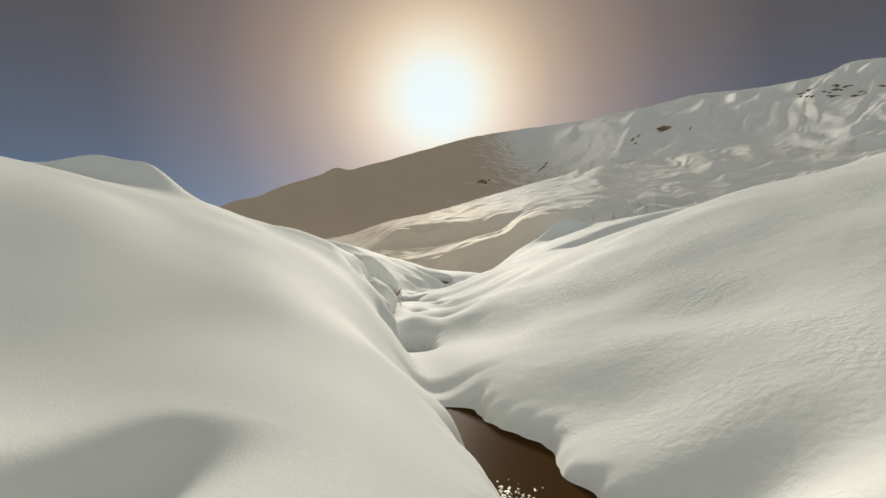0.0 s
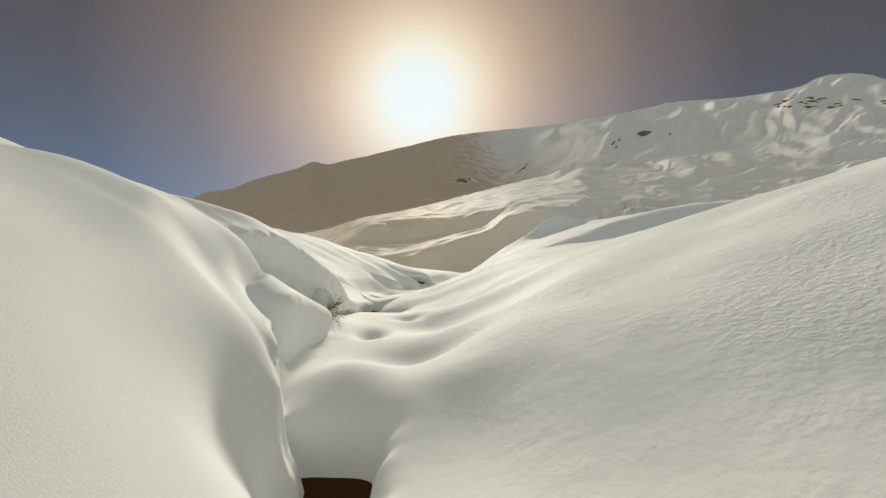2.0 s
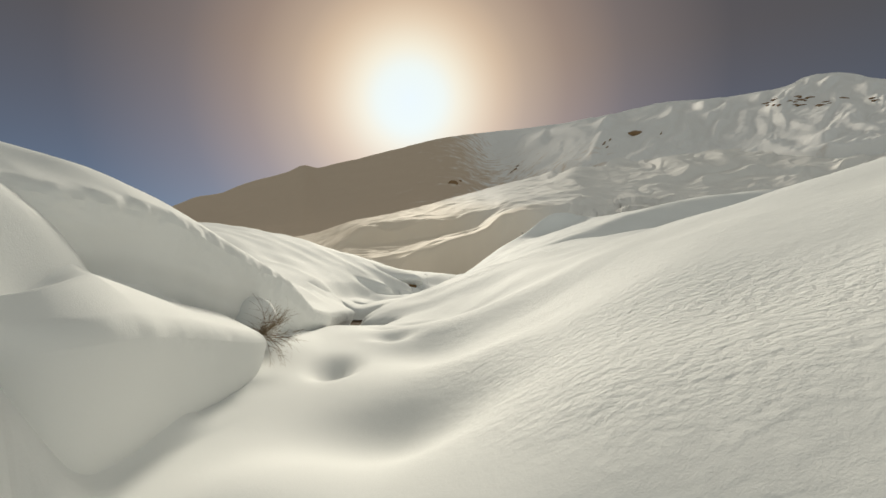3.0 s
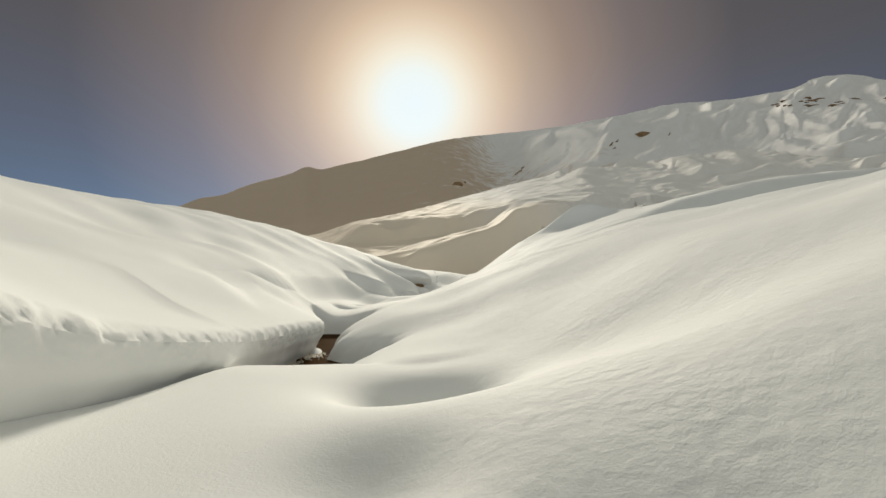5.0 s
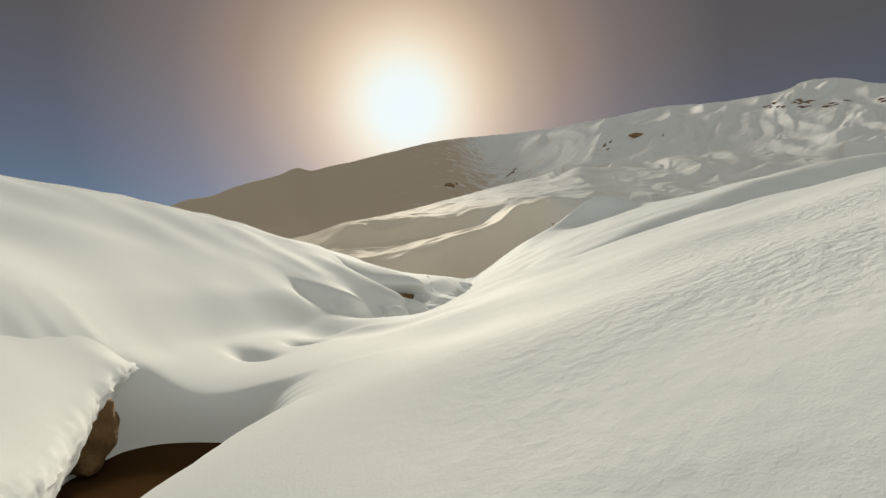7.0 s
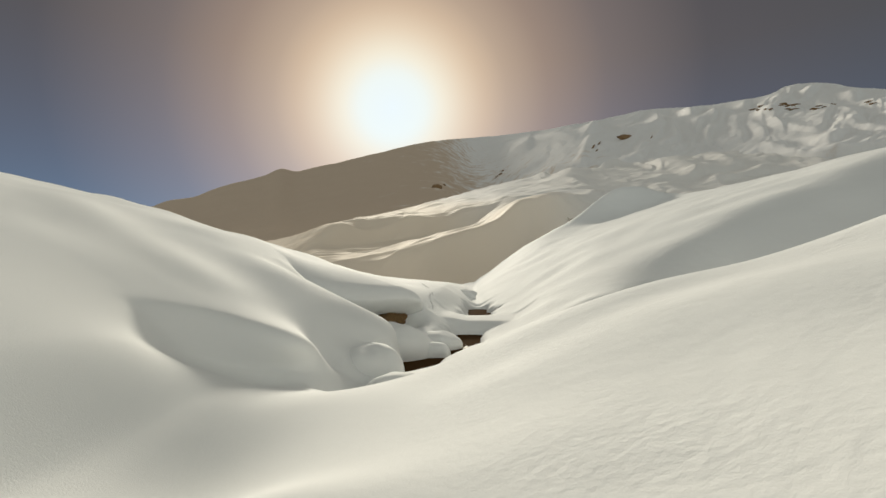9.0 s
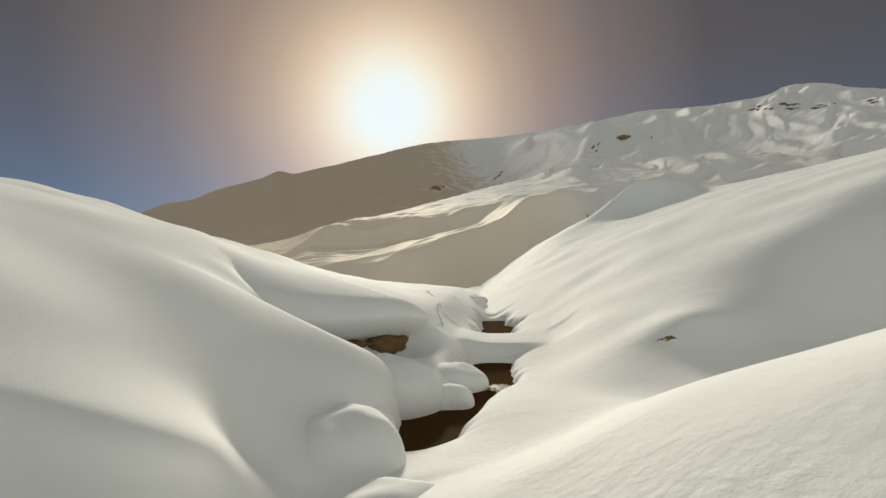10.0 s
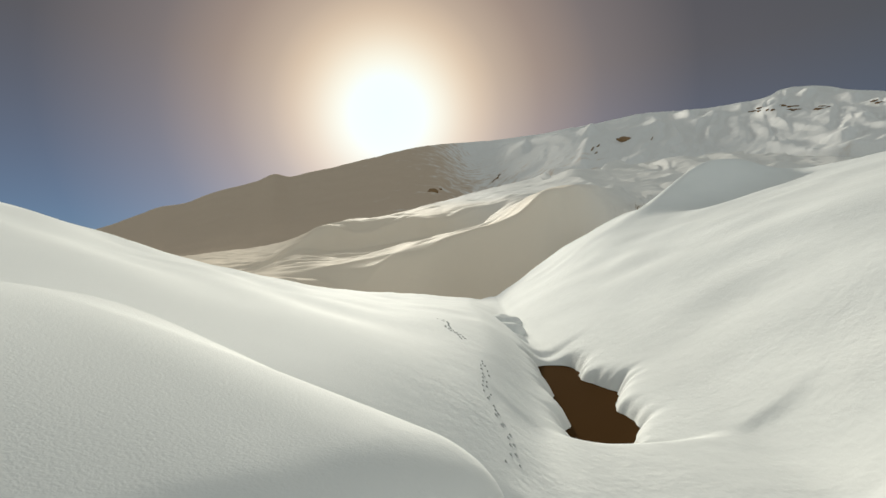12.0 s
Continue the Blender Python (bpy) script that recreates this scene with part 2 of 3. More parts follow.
LEFT_2 = [(-25, 1.9), (10, 2.6), (22, 3.2), (30, 4.4), (34, 4.8), (37, 5.4), (39.6, 6.3), (42.4, 7.3), (44.5, 8.0), (46.2, 8.4), (47.6, 7.6), (49.6, 4.1), (51, 3.7), (56, 3.8), (60, 4.3), (65, 4.3), (72, 3.2), (78, 2.5), (92, 2.4), (96, 4.6), (100, 4.8), (104, 4.5), (115, 4.3), (124, 4.8), (128, 5.0), (131.5, 5.9), (134.5, 5.2), (137, 5.0), (140, 5.5), (142.5, 5.9), (144.5, 5.1), (148, 4.6), (156, 5.6), (165, 6.0), (190, 7.8), (240, 9.2), (300, 14)]
# right slope: heights at 4, 8, 15, 30, 60 m from the stream line
RIGHT_4 = [(-25, 2.2), (18, 2.2), (28, 3.2), (38, 2.8), (46, 3.4), (53, 4.0), (60, 3.5), (67, 4.2), (76, 3.6), (84, 3.6), (95, 4.4), (110, 4.4), (122, 4.6), (130, 4.7), (136, 4.1), (142, 4.4), (152, 4.8), (165, 6.0), (185, 8.0), (240, 12), (300, 17)]
RIGHT_8 = [(-25, 3.6), (18, 4.0), (30, 4.6), (42, 5.2), (52, 5.5), (60, 4.7), (66, 5.2), (73, 4.3), (82, 4.6), (95, 5.7), (112, 5.6), (124, 6.1), (130, 6.5), (137, 5.3), (144, 5.8), (155, 7.4), (170, 9), (190, 11), (240, 15), (300, 20)]
RIGHT_15 = [(-25, 7), (20, 6.8), (40, 8.0), (60, 8.6), (80, 7.9), (95, 8.4), (112, 8.5), (120, 8.8), (126, 8.9), (130.5, 8.6), (138, 6.6), (148, 9.5), (170, 13.5), (200, 16), (225, 19.5), (240, 20), (300, 25)]
RIGHT_30 = [(-25, 13.5), (20, 14), (40, 14.6), (60, 14.0), (80, 12.4), (97, 12.6), (112, 12.9), (124, 13.4), (137, 9.6), (155, 18), (180, 20.8), (205, 22.6), (225, 26.4), (240, 27.3), (300, 35)]
RIGHT_60 = [(-25, 21), (40, 21), (80, 17), (97, 15.8), (110, 15.5), (125, 17), (140, 21), (155, 27), (190, 29.8), (225, 32.2), (240, 32.4), (300, 38)]
# stretches of the stream that lie open, from and to
OPENINGS = [(-60, 24.6), (35.9, 40.0), (76.6, 100.2), (139.2, 154.6), (161.9, 180.5)]
# mounds (+) and hollows (-): x, y, length across, length along, height
MOUNDS = [(6.3, 12.8, 3.6, 1.7, -0.8), (8.5, 8.6, 4.0, 2.4, 0.5), (-24.0, 43.0, 2.6, 2.6, 1.7), (-28.4, 43.8, 3.6, 2.8, 2.3), (0.8, 42, 2.0, 3.5, 0.6), (0.2, 48.4, 2.3, 2.1, -0.6), (-2.6, 57.0, 0.8, 2.0, -0.85), (0.6, 64, 2.2, 2.5, 0.4),
          (0.3, 71.2, 1.5, 1.9, -1.9), (-0.5, 64.8, 1.1, 1.5, -0.6), (-4.6, 119.5, 2.6, 4.0, -0.9), (-3.0, 134.4, 0.9, 1.2, -0.7), (-2.2, 43.5, 1.6, 3.0, 0.7), (-2.6, 116.3, 2.6, 1.5, 0.4), (-6.5, 108, 0.9, 1.0, -0.6), (-5.2, 113, 0.8, 1.0, -0.6), (14, 140, 5, 4.5, -1.0), (8.5, 127, 4, 2.5, 0.3), (1.2, 152.6, 1.4, 1.4, -1.4), (-0.8, 150.8, 1.6, 1.4, -1.5), (-3, 149, 1.7, 1.3, -1.4), (-5.2, 147.3, 1.7, 1.3, -1.2), (52, 222, 8.5, 3.2, 4.6), (50, 213, 9, 5, -2.0), (26, 143, 8, 5, -2.8)]


def ground_height(x, y, channel=True):
    xs, zw = curve(y, STREAM_X), curve(y, WATER_Z)
    run = curve(y, SLOPE_X)
    far = np.clip((np.abs(x - run) - 2) / 8, 0, 1)
    d = x - xs - (run - xs) * far * far * (3 - 2 * far)
    fl = curve(y, FLOOR_UP)
    z0 = zw + np.maximum(fl, 0.25)
    k = 0.85 * np.exp(-(d / 1.5) ** 2)
    da = np.sqrt(d * d + k * k) - k          # a rounded trough over the stream line
    l2 = curve(y, LEFT_2)
    # the near left slope ends in a sheer ragged cut above the water
    cliff = np.exp(-((y - 39.3) / 5.0) ** 6)
    lip = curve(y, CUT_LIP)
    h0, h1, h2 = z0 + (lip - 0.5 - z0) * cliff, z0 + (l2 - z0) * 0.36, z0 + (l2 - z0) * 0.66
    left = across(da, (0, 0.9, 1.6, 2.5, 5, 12, 22, 45, 90), [h0, h1 + (lip + 0.22 - h1) * cliff, h2 + (lip + 0.8 - h2) * cliff, l2, curve(y, LEFT_5), curve(y, LEFT_12), curve(y, LEFT_22), curve(y, LEFT_45), curve(y, LEFT_45) + 4])
    ragged = 0.08 + 0.05 * wobble(y, y * 0, 1.6, 94) + 0.03 * wobble(y, y * 0, 0.45, 95)
    open_side = np.clip((da - ragged) / 0.14, 0, 1)
    left = z0 + (left - z0) * (1 - cliff * (1 - open_side)) * np.clip(da / 0.05, 0, 1)
    right = across(da, (0, 4, 8, 15, 30, 60, 120), [z0, curve(y, RIGHT_4), curve(y, RIGHT_8), curve(y, RIGHT_15), curve(y, RIGHT_30), curve(y, RIGHT_60), curve(y, RIGHT_60) + 6])
    z = np.where(d < 0, left, right)
    for mx, my, rx, ry, h in MOUNDS:
        z = z + h * np.exp(-((x - mx) / rx) ** 2 - ((y - my) / ry) ** 2)
    # a side gully cut into the left slope, steep on its far side
    s = x + 5.1 - 0.25 * (y - 7)
    fade = np.clip((10 - y) / 4.5, 0, 1) * np.clip((y + 4) / 5, 0, 1)
    z = z - 2.3 * fade * fade * (3 - 2 * fade) * np.where(s > 0, np.exp(-(s / 1.2) ** 2), np.exp(-(s / 0.7) ** 2))
    # a bank of the left slope that ends in a steep front, hollowed at its foot
    s = y - 130.4 - 0.75 * (x + 5.0) - 0.3 * np.sin(0.8 * x)
    z = z - 1.6 * np.exp(-((x + 5.9) / 2.6) ** 4) * np.where(s < 0, np.exp(-(s / 2.6) ** 2), np.exp(-(s / 0.6) ** 2))
    z = z + 0.15 * wobble(x, y, 9, 3) * np.clip(np.abs(d) / 8, 0, 1) + 0.3 * wobble(x, y, 30, 4) * np.clip(np.abs(d) / 25, 0, 1)
    z = z - 0.03 * np.clip(y - 241, 0, 99) ** 2
    if channel:
        w = 1.55 + 0.8 * np.exp(-((y - 83) / 3) ** 2) + 0.5 * np.exp(-((y - 96) / 3) ** 2) - 0.55 * np.exp(-((y - 37.5) / 2.5) ** 2) + 0.4 * wobble(y, y * 0, 6, 91) + 0.12 * wobble(y, y * 0, 1.5, 92)
        dd = d + 0.5 * wobble(y, y * 0, 7, 93) - 0.8 * np.exp(-((y - 37.8) / 3.5) ** 4)
        cut = np.zeros_like(z)
        for y0, y1 in OPENINGS:
            end = np.maximum(np.maximum(y0 + w - y, y - y1 + w), 0)
            cut = np.maximum(cut, 1 / (1 + ((dd / w) ** 4 + (end / w) ** 4) ** 2.2))
        z = z - cut * (z - zw + 0.6)
    return z


def spaced(parts):
    return np.concatenate([np.linspace(a, b, n, endpoint=False) for a, b, n in parts] + [[parts[-1][1]]])


gx = spaced([(-700, -110, 24), (-110, -40, 35), (-40, -14, 70), (-14, 8, 170), (8, 22, 80), (22, 60, 80), (60, 140, 40), (140, 700, 24)])
gy = spaced([(-400, -25, 24), (-25, 0, 40), (0, 180, 1000), (180, 245, 170), (245, 262, 24)])
GX, GY = np.meshgrid(gx, gy)
GZ = ground_height(GX, GY)
# overhanging noses of snow: centre, reach along each axis, push along each axis
OVERHANGS = [((-4.6, 39.0, 6.6), (1.6, 2.6, 1.8), (0.45, 0.1, 0.0)), ((-5.2, 131.6, 6.0), (3.0, 1.6, 1.2), (0.7, -1.1, -0.2)), ((-2.4, 141.2, 5.0), (2.0, 2.2, 1.4), (1.1, -0.4, -0.1)), ((14.8, 146.4, 7.0), (3.5, 2.0, 1.2), (0.0, -0.6, 0.5))]
for c, r, push in OVERHANGS:
    k = np.exp(-((GX - c[0]) / r[0]) ** 2 - ((GY - c[1]) / r[1]) ** 2 - ((GZ - c[2]) / r[2]) ** 2)
    GX, GY, GZ = GX + push[0] * k, GY + push[1] * k, GZ + push[2] * k
ground = tagged(sheet("ground", GX, GY, GZ, SNOW), "deep smooth spring snow covering a narrow mountain valley", "snow", kind="structure")

# the stream, a strip of brown meltwater under the snow
wy = np.linspace(-25, 240, 400)
WX = curve(wy, STREAM_X)[:, None] + np.linspace(-4, 4, 9)[None]
WZ = np.repeat(curve(wy, WATER_Z)[:, None], 9, 1)
stream = tagged(sheet("water", WX, np.repeat(wy[:, None], 9, 1), WZ, WATER), "shallow brown meltwater stream between snow banks", "stream", kind="structure")


# ---- cut snow banks ----
def snow_bank(name, lip, drop, under, back, label, blend=True, nose=0.3, ragged=1.0, rnd=0.16, buried=True, bow=1.35, follow=0.6, taper=(3.5, 3.5), back_line=None, spread=5.0):
    """A bank of snow cut by the stream: lip points (x, y, z), heights of the face, undercut at its foot, length of the top."""
    L = np.array(lip, float)
    s = np.r_[0, np.cumsum(np.hypot(*np.diff(L[:, :2], axis=0).T))]
    n = int(s[-1] / 0.12)
    u = np.linspace(0, s[-1], n)
    c = np.stack([curve(u, list(zip(s, L[:, k]))) for k in range(3)], -1)
    for j in range(2):
        c[:, j] = np.convolve(np.pad(c[:, j], 8, "edge"), np.ones(17) / 17, "valid")
    t = np.gradient(c[:, :2], axis=0)
    t /= np.linalg.norm(t, axis=1)[:, None]
    out = np.stack([t[:, 1], -t[:, 0]], -1)          # towards the stream
    for j in range(2):
        out[:, j] = np.convolve(np.pad(out[:, j], 15, "edge"), np.ones(31) / 31, "valid")
    out /= np.linalg.norm(out, axis=1)[:, None]
    w = np.clip(np.minimum(u / taper[0], (s[-1] - u) / taper[1]), 0, 1)
    w = w * w * (3 - 2 * w)
    low = ground_height(c[:, 0], c[:, 1], False)
    full = c[:, 2].copy()
    c[:, 2] = (low - 0.1) * (1 - w) + full * w          # both ends run out under the slope
    dr = np.interp(u, np.linspace(0, s[-1], len(drop)), drop)
    fx, fy = c[:, 0] - out[:, 0] * under, c[:, 1] - out[:, 1] * under
    if buried:
        dr = np.maximum(dr, c[:, 2] - np.minimum(ground_height(fx, fy), ground_height(c[:, 0], c[:, 1])) + 0.25)
    dr = np.convolve(np.pad(dr, 20, "edge"), np.ones(41) / 41, "valid")
    bx, by = c[:, 0] - out[:, 0] * back, c[:, 1] - out[:, 1] * back
    if back_line:
        bx, by = (np.interp(u / s[-1], np.linspace(0, 1, len(back_line)), [p[k] for p in back_line]) for k in range(2))
    bz = ground_height(bx, by, False) - 0.05
    X, Y, Z = [], [], []
    if back_line and len(back_line[0]) > 2:
        bz = np.interp(u / s[-1], np.linspace(0, 1, len(back_line)), [p[2] for p in back_line])
    for f in np.linspace(0, 1, 26):
        g = f ** bow
        wf = np.clip(np.minimum(u / (taper[0] + spread * (1 - f)), (s[-1] - u) / (taper[1] + spread * (1 - f))), 0, 1)
        wf = wf * wf * (3 - 2 * wf)
        x, y = bx + (c[:, 0] - bx) * f, by + (c[:, 1] - by) * f
        here = ground_height(x, y, False)
        straight = bz * (1 - g) + full * g
        hugging = here + (full - low) * g - 0.12 * (1 - g)
        join = min(f / 0.5, 1) ** 2 * (3 - 2 * min(f / 0.5, 1)) if blend else 1
        top = (here - 0.1) * (1 - wf) + (straight * (1 - follow) + hugging * follow) * wf
        X.append(x), Y.append(y), Z.append(here - 0.12 + (top - here + 0.12) * join)
    tilt = np.clip((bz - full) * bow / np.hypot(c[:, 0] - bx, c[:, 1] - by), 0, 0.5) * w
    for v in np.linspace(0, 1, 34)[1:]:
        # the face: a rounded nose, then hollowed back to the foot
        k = min(v / rnd, 1)
        o = nose * math.sin(k * math.pi / 2) if v < rnd else nose - (nose + under) * ((v - rnd) / (1 - rnd)) ** 1.5
        z = c[:, 2] - dr * (0.7 * rnd * (1 - math.cos(k * math.pi / 2)) if v < rnd else 0.7 * rnd + (v - rnd) / (1 - rnd) * (1.05 - 0.7 * rnd))
        z = z - tilt * nose * math.sin(k * math.pi / 2)
        crumb = ragged * (0.035 * wobble(u, v * 3 * dr, 0.7, 21) + 0.04 * wobble(u, v * 3 * dr, 0.3, 22)) * math.exp(-((v - rnd) / 0.16) ** 2)
        layers = ragged * 0.03 * np.sin(v * dr * 9 + 0.6 * wobble(u, u * 0, 4, 23)) * (v > 0.3)
        o = o + crumb + layers + 0.06 * ragged * wobble(u, v * dr, 2.2, 24)
        X.append(c[:, 0] + out[:, 0] * o), Y.append(c[:, 1] + out[:, 1] * o), Z.append(z)
    X, Y, Z = (np.array(g).T for g in (X, Y, Z))
    bank = new(name)
    bank.location = (L[:, 0].mean(), L[:, 1].mean(), L[:, 2].min() - max(drop))
    turn = 25 + max(1, round(rnd * 33))          # the top rolls over the nose before the face begins
    for part_name, cols in (("top", slice(0, turn + 1)), ("cut_face", slice(turn, None))):
        ob = sheet(part_name, X[:, cols], Y[:, cols], Z[:, cols], SNOW)
        ob.parent = bank
        ob.matrix_parent_inverse = Matrix.Translation(bank.location).inverted()
    return tagged(bank, label, "snow bank")


snow_bank("snow_bank", [(-6.6, 43.9, 6.3), (-5.6, 44.0, 6.3), (-5.0, 44.6, 6.35), (-4.9, 45.8, 6.4), (-4.9, 47.8, 6.2), (-4.85, 52.8, 5.45), (-4.95, 54.6, 5.2), (-5.5, 56.6, 4.95), (-6.6, 58.2, 4.9)],
          [2.6, 3.4, 3.4, 3.2, 2.8, 1.9, 1.6], 0.35, 4.0, "tall rounded snow bank cut sheer above the stream", bow=1.1, follow=0.0, taper=(0.5, 1.0), spread=0.0, ragged=0.25,
          back_line=[(-6.4, 45.2, 6.9), (-7.2, 47.2, 7.7), (-7.5, 50, 7.0), (-7.0, 53, 6.5), (-6.8, 57.5, 5.5)])
snow_bank("snow_bank", [(-8.8, 45.6, 9.4), (-7.6, 47.2, 9.1), (-7.1, 50, 9.2), (-6.8, 52, 9.0), (-6.3, 55, 8.4), (-5.9, 59, 7.6), (-5.7, 62, 7.0), (-5.8, 66, 6.1), (-6.0, 70, 5.3), (-6.0, 78, 4.5), (-5.8, 86, 4.15), (-5.7, 90.3, 3.95), (-6.1, 93, 3.85), (-7.0, 95.4, 4.05), (-7.9, 98.2, 4.5), (-8.4, 101, 5.0)],
          [1.6, 3.0, 3.2, 2.4, 2.0, 2.0, 2.0, 2.0], 1.2, 7.0, "long overhanging snow bank with a ragged lip", ragged=1.0, bow=1.2, follow=0.15, taper=(2.0, 1.8), spread=3.0)
snow_bank("snow_drift", [(-9.3, 144.1, 9.35), (-5.8, 146.3, 8.85), (-2.35, 148.8, 8.45), (0.2, 151.2, 8.35), (1.5, 152.6, 8.1), (1.7, 154.5, 7.4), (1.3, 157.7, 6.6), (-0.4, 160.6, 6.6)],
          [1.7, 2.4, 2.35, 2.15, 1.9, 1.4, 0.8], 1.5, 6, "overhanging snowdrift nose above bare brown earth", False, 1.2, 0.3, 0.5, False, bow=1.15, follow=0.0, taper=(3.0, 5.0),
          back_line=[(-12, 147.5), (-9, 152), (-6.5, 156), (-5.0, 160)])


# ---- snow pillows on boulders in the stream ----
def pillow(name, x, y, z, rx, ry, h, turn, seed, label):
    """A rounded cap of snow on a boulder: full at the sides, drawn in at the foot."""
    a = np.linspace(0, 2 * np.pi, 72, endpoint=False)
    rows = []
    for v in np.linspace(0, 1, 30):
        k = v * 2.55
        rad, up = max(math.sin(k), 0.001) ** 0.75 if k < 1.6 else (0.75 + 0.25 * math.sin(k)), 0.5 - 0.5 * math.cos(k * 1.23)
        q = 1 + 0.10 * wobble(np.cos(a) * 2, np.sin(a) * 2 + v, 3.0, seed)
        px, py = rad * rx * np.cos(a) * q, rad * ry * np.sin(a) * q
        c, s = math.cos(turn), math.sin(turn)
        rows.append((x + c * px - s * py, y + s * px + c * py, z + h * (1 - up) + 0.05 * h * wobble(px, py, 2.0, seed + 1) * (1 - v)))
    X, Y, Z = (np.array([r[k] * np.ones_like(a) for r in rows]) for k in range(3))
    return tagged(sheet(name, X, Y, Z, SNOW, close=True), label, "snow pillow", group="snow pillows in the stream")


pillow("snow_pillow", -5.9, 57.4, 4.6, 1.0, 0.9, 1.7, 0.2, 60, "round cap of snow on a stone above the shrub")
pillow("snow_pillow", 3.4, 145.6, 2.9, 1.15, 1.0, 1.35, 0.2, 61, "round cap of snow on a boulder in the stream")
pillow("snow_pillow", 3.7, 149.6, 3.2, 2.0, 2.1, 1.5, 0.4, 63, "broad snow cap with animal tracks over it")
pillow("snow_pillow", 0.2, 146.0, 2.9, 2.6, 3.0, 2.6, 0.3, 65, "wide flat snow shelf below the drift")
pillow("snow_pillow", -0.9, 137.2, 2.5, 1.9, 2.2, 2.5, 0.1, 72, "tall rounded cap of snow beside the gap")
pillow("snow_pillow", 0.5, 133.4, 2.5, 1.7, 1.3, 1.5, 0.3, 68, "low rounded cap of snow closing the gap")
pillow("snow_pillow", -0.6, 140.2, 2.6, 1.3, 1.2, 1.9, 0.1, 69, "small rounded cap of snow leaning on the bank")

for x, y, z, r, h, seed in [(9.4, 190, 5.6, 1.6, 1.7, 31), (9.4, 184.5, 5.2, 1.5, 1.5, 33), (10.8, 188.5, 5.5, 1.8, 1.5, 35), (7.9, 174.5, 4.7, 1.2, 1.3, 37), (12.2, 194.5, 5.9, 1.7, 1.6, 39), (8.9, 179.5, 5.0, 1.3, 1.4, 41), (13.0, 201, 6.4, 2.1, 1.6, 43)]:
    pillow("snow_pillow", x, y, z, r, 1.2 * r, h, 0.4, seed, "small lump of snow overhanging the ravine")


# ---- hillside and mountain beyond the valley ----
CREST_MID = [(-0.6, 0.03), (-0.37, 0.053), (-0.18, 0.081), (-0.114, 0.104), (-0.035, 0.121), (0.068, 0.15), (0.17, 0.18), (0.235, 0.195), (0.35, 0.215), (0.5, 0.241), (0.64, 0.265), (0.72, 0.28), (0.87, 0.305), (1.3, 0.33)]
HILL_OFF = [(-1.5, 40), (0.1, 45), (0.25, 60), (0.4, 110), (0.6, 170), (0.87, 230), (1.9, 260)]
HILL_STEEP = [(-1.5, 2.0), (0.1, 1.7), (0.25, 1.0), (0.4, 0.75), (0.6, 0.57), (0.87, 0.44), (1.2, 0.36), (1.9, 0.3)]
TOP_1 = [(-0.6, 0.01), (-0.165, 0.045), (-0.124, 0.066), (-0.09, 0.089), (-0.041, 0.103), (0.066, 0.114), (0.107, 0.124), (0.132, 0.127), (0.173, 0.14), (0.25, 0.154), (0.41, 0.18), (1.3, 0.24)]
FOOT_1 = [(-0.6, 0.005), (-0.165, 0.033), (-0.107, 0.059), (-0.066, 0.062), (0.0, 0.068), (0.066, 0.08), (0.107, 0.092), (0.132, 0.111), (0.173, 0.132), (0.25, 0.149), (0.41, 0.173), (1.3, 0.23)]
TOP_2 = [(-0.6, 0.0), (-0.15, 0.015), (-0.022, 0.04), (0.058, 0.065), (0.12, 0.084), (0.153, 0.109), (0.218, 0.124), (0.36, 0.15), (1.3, 0.21)]


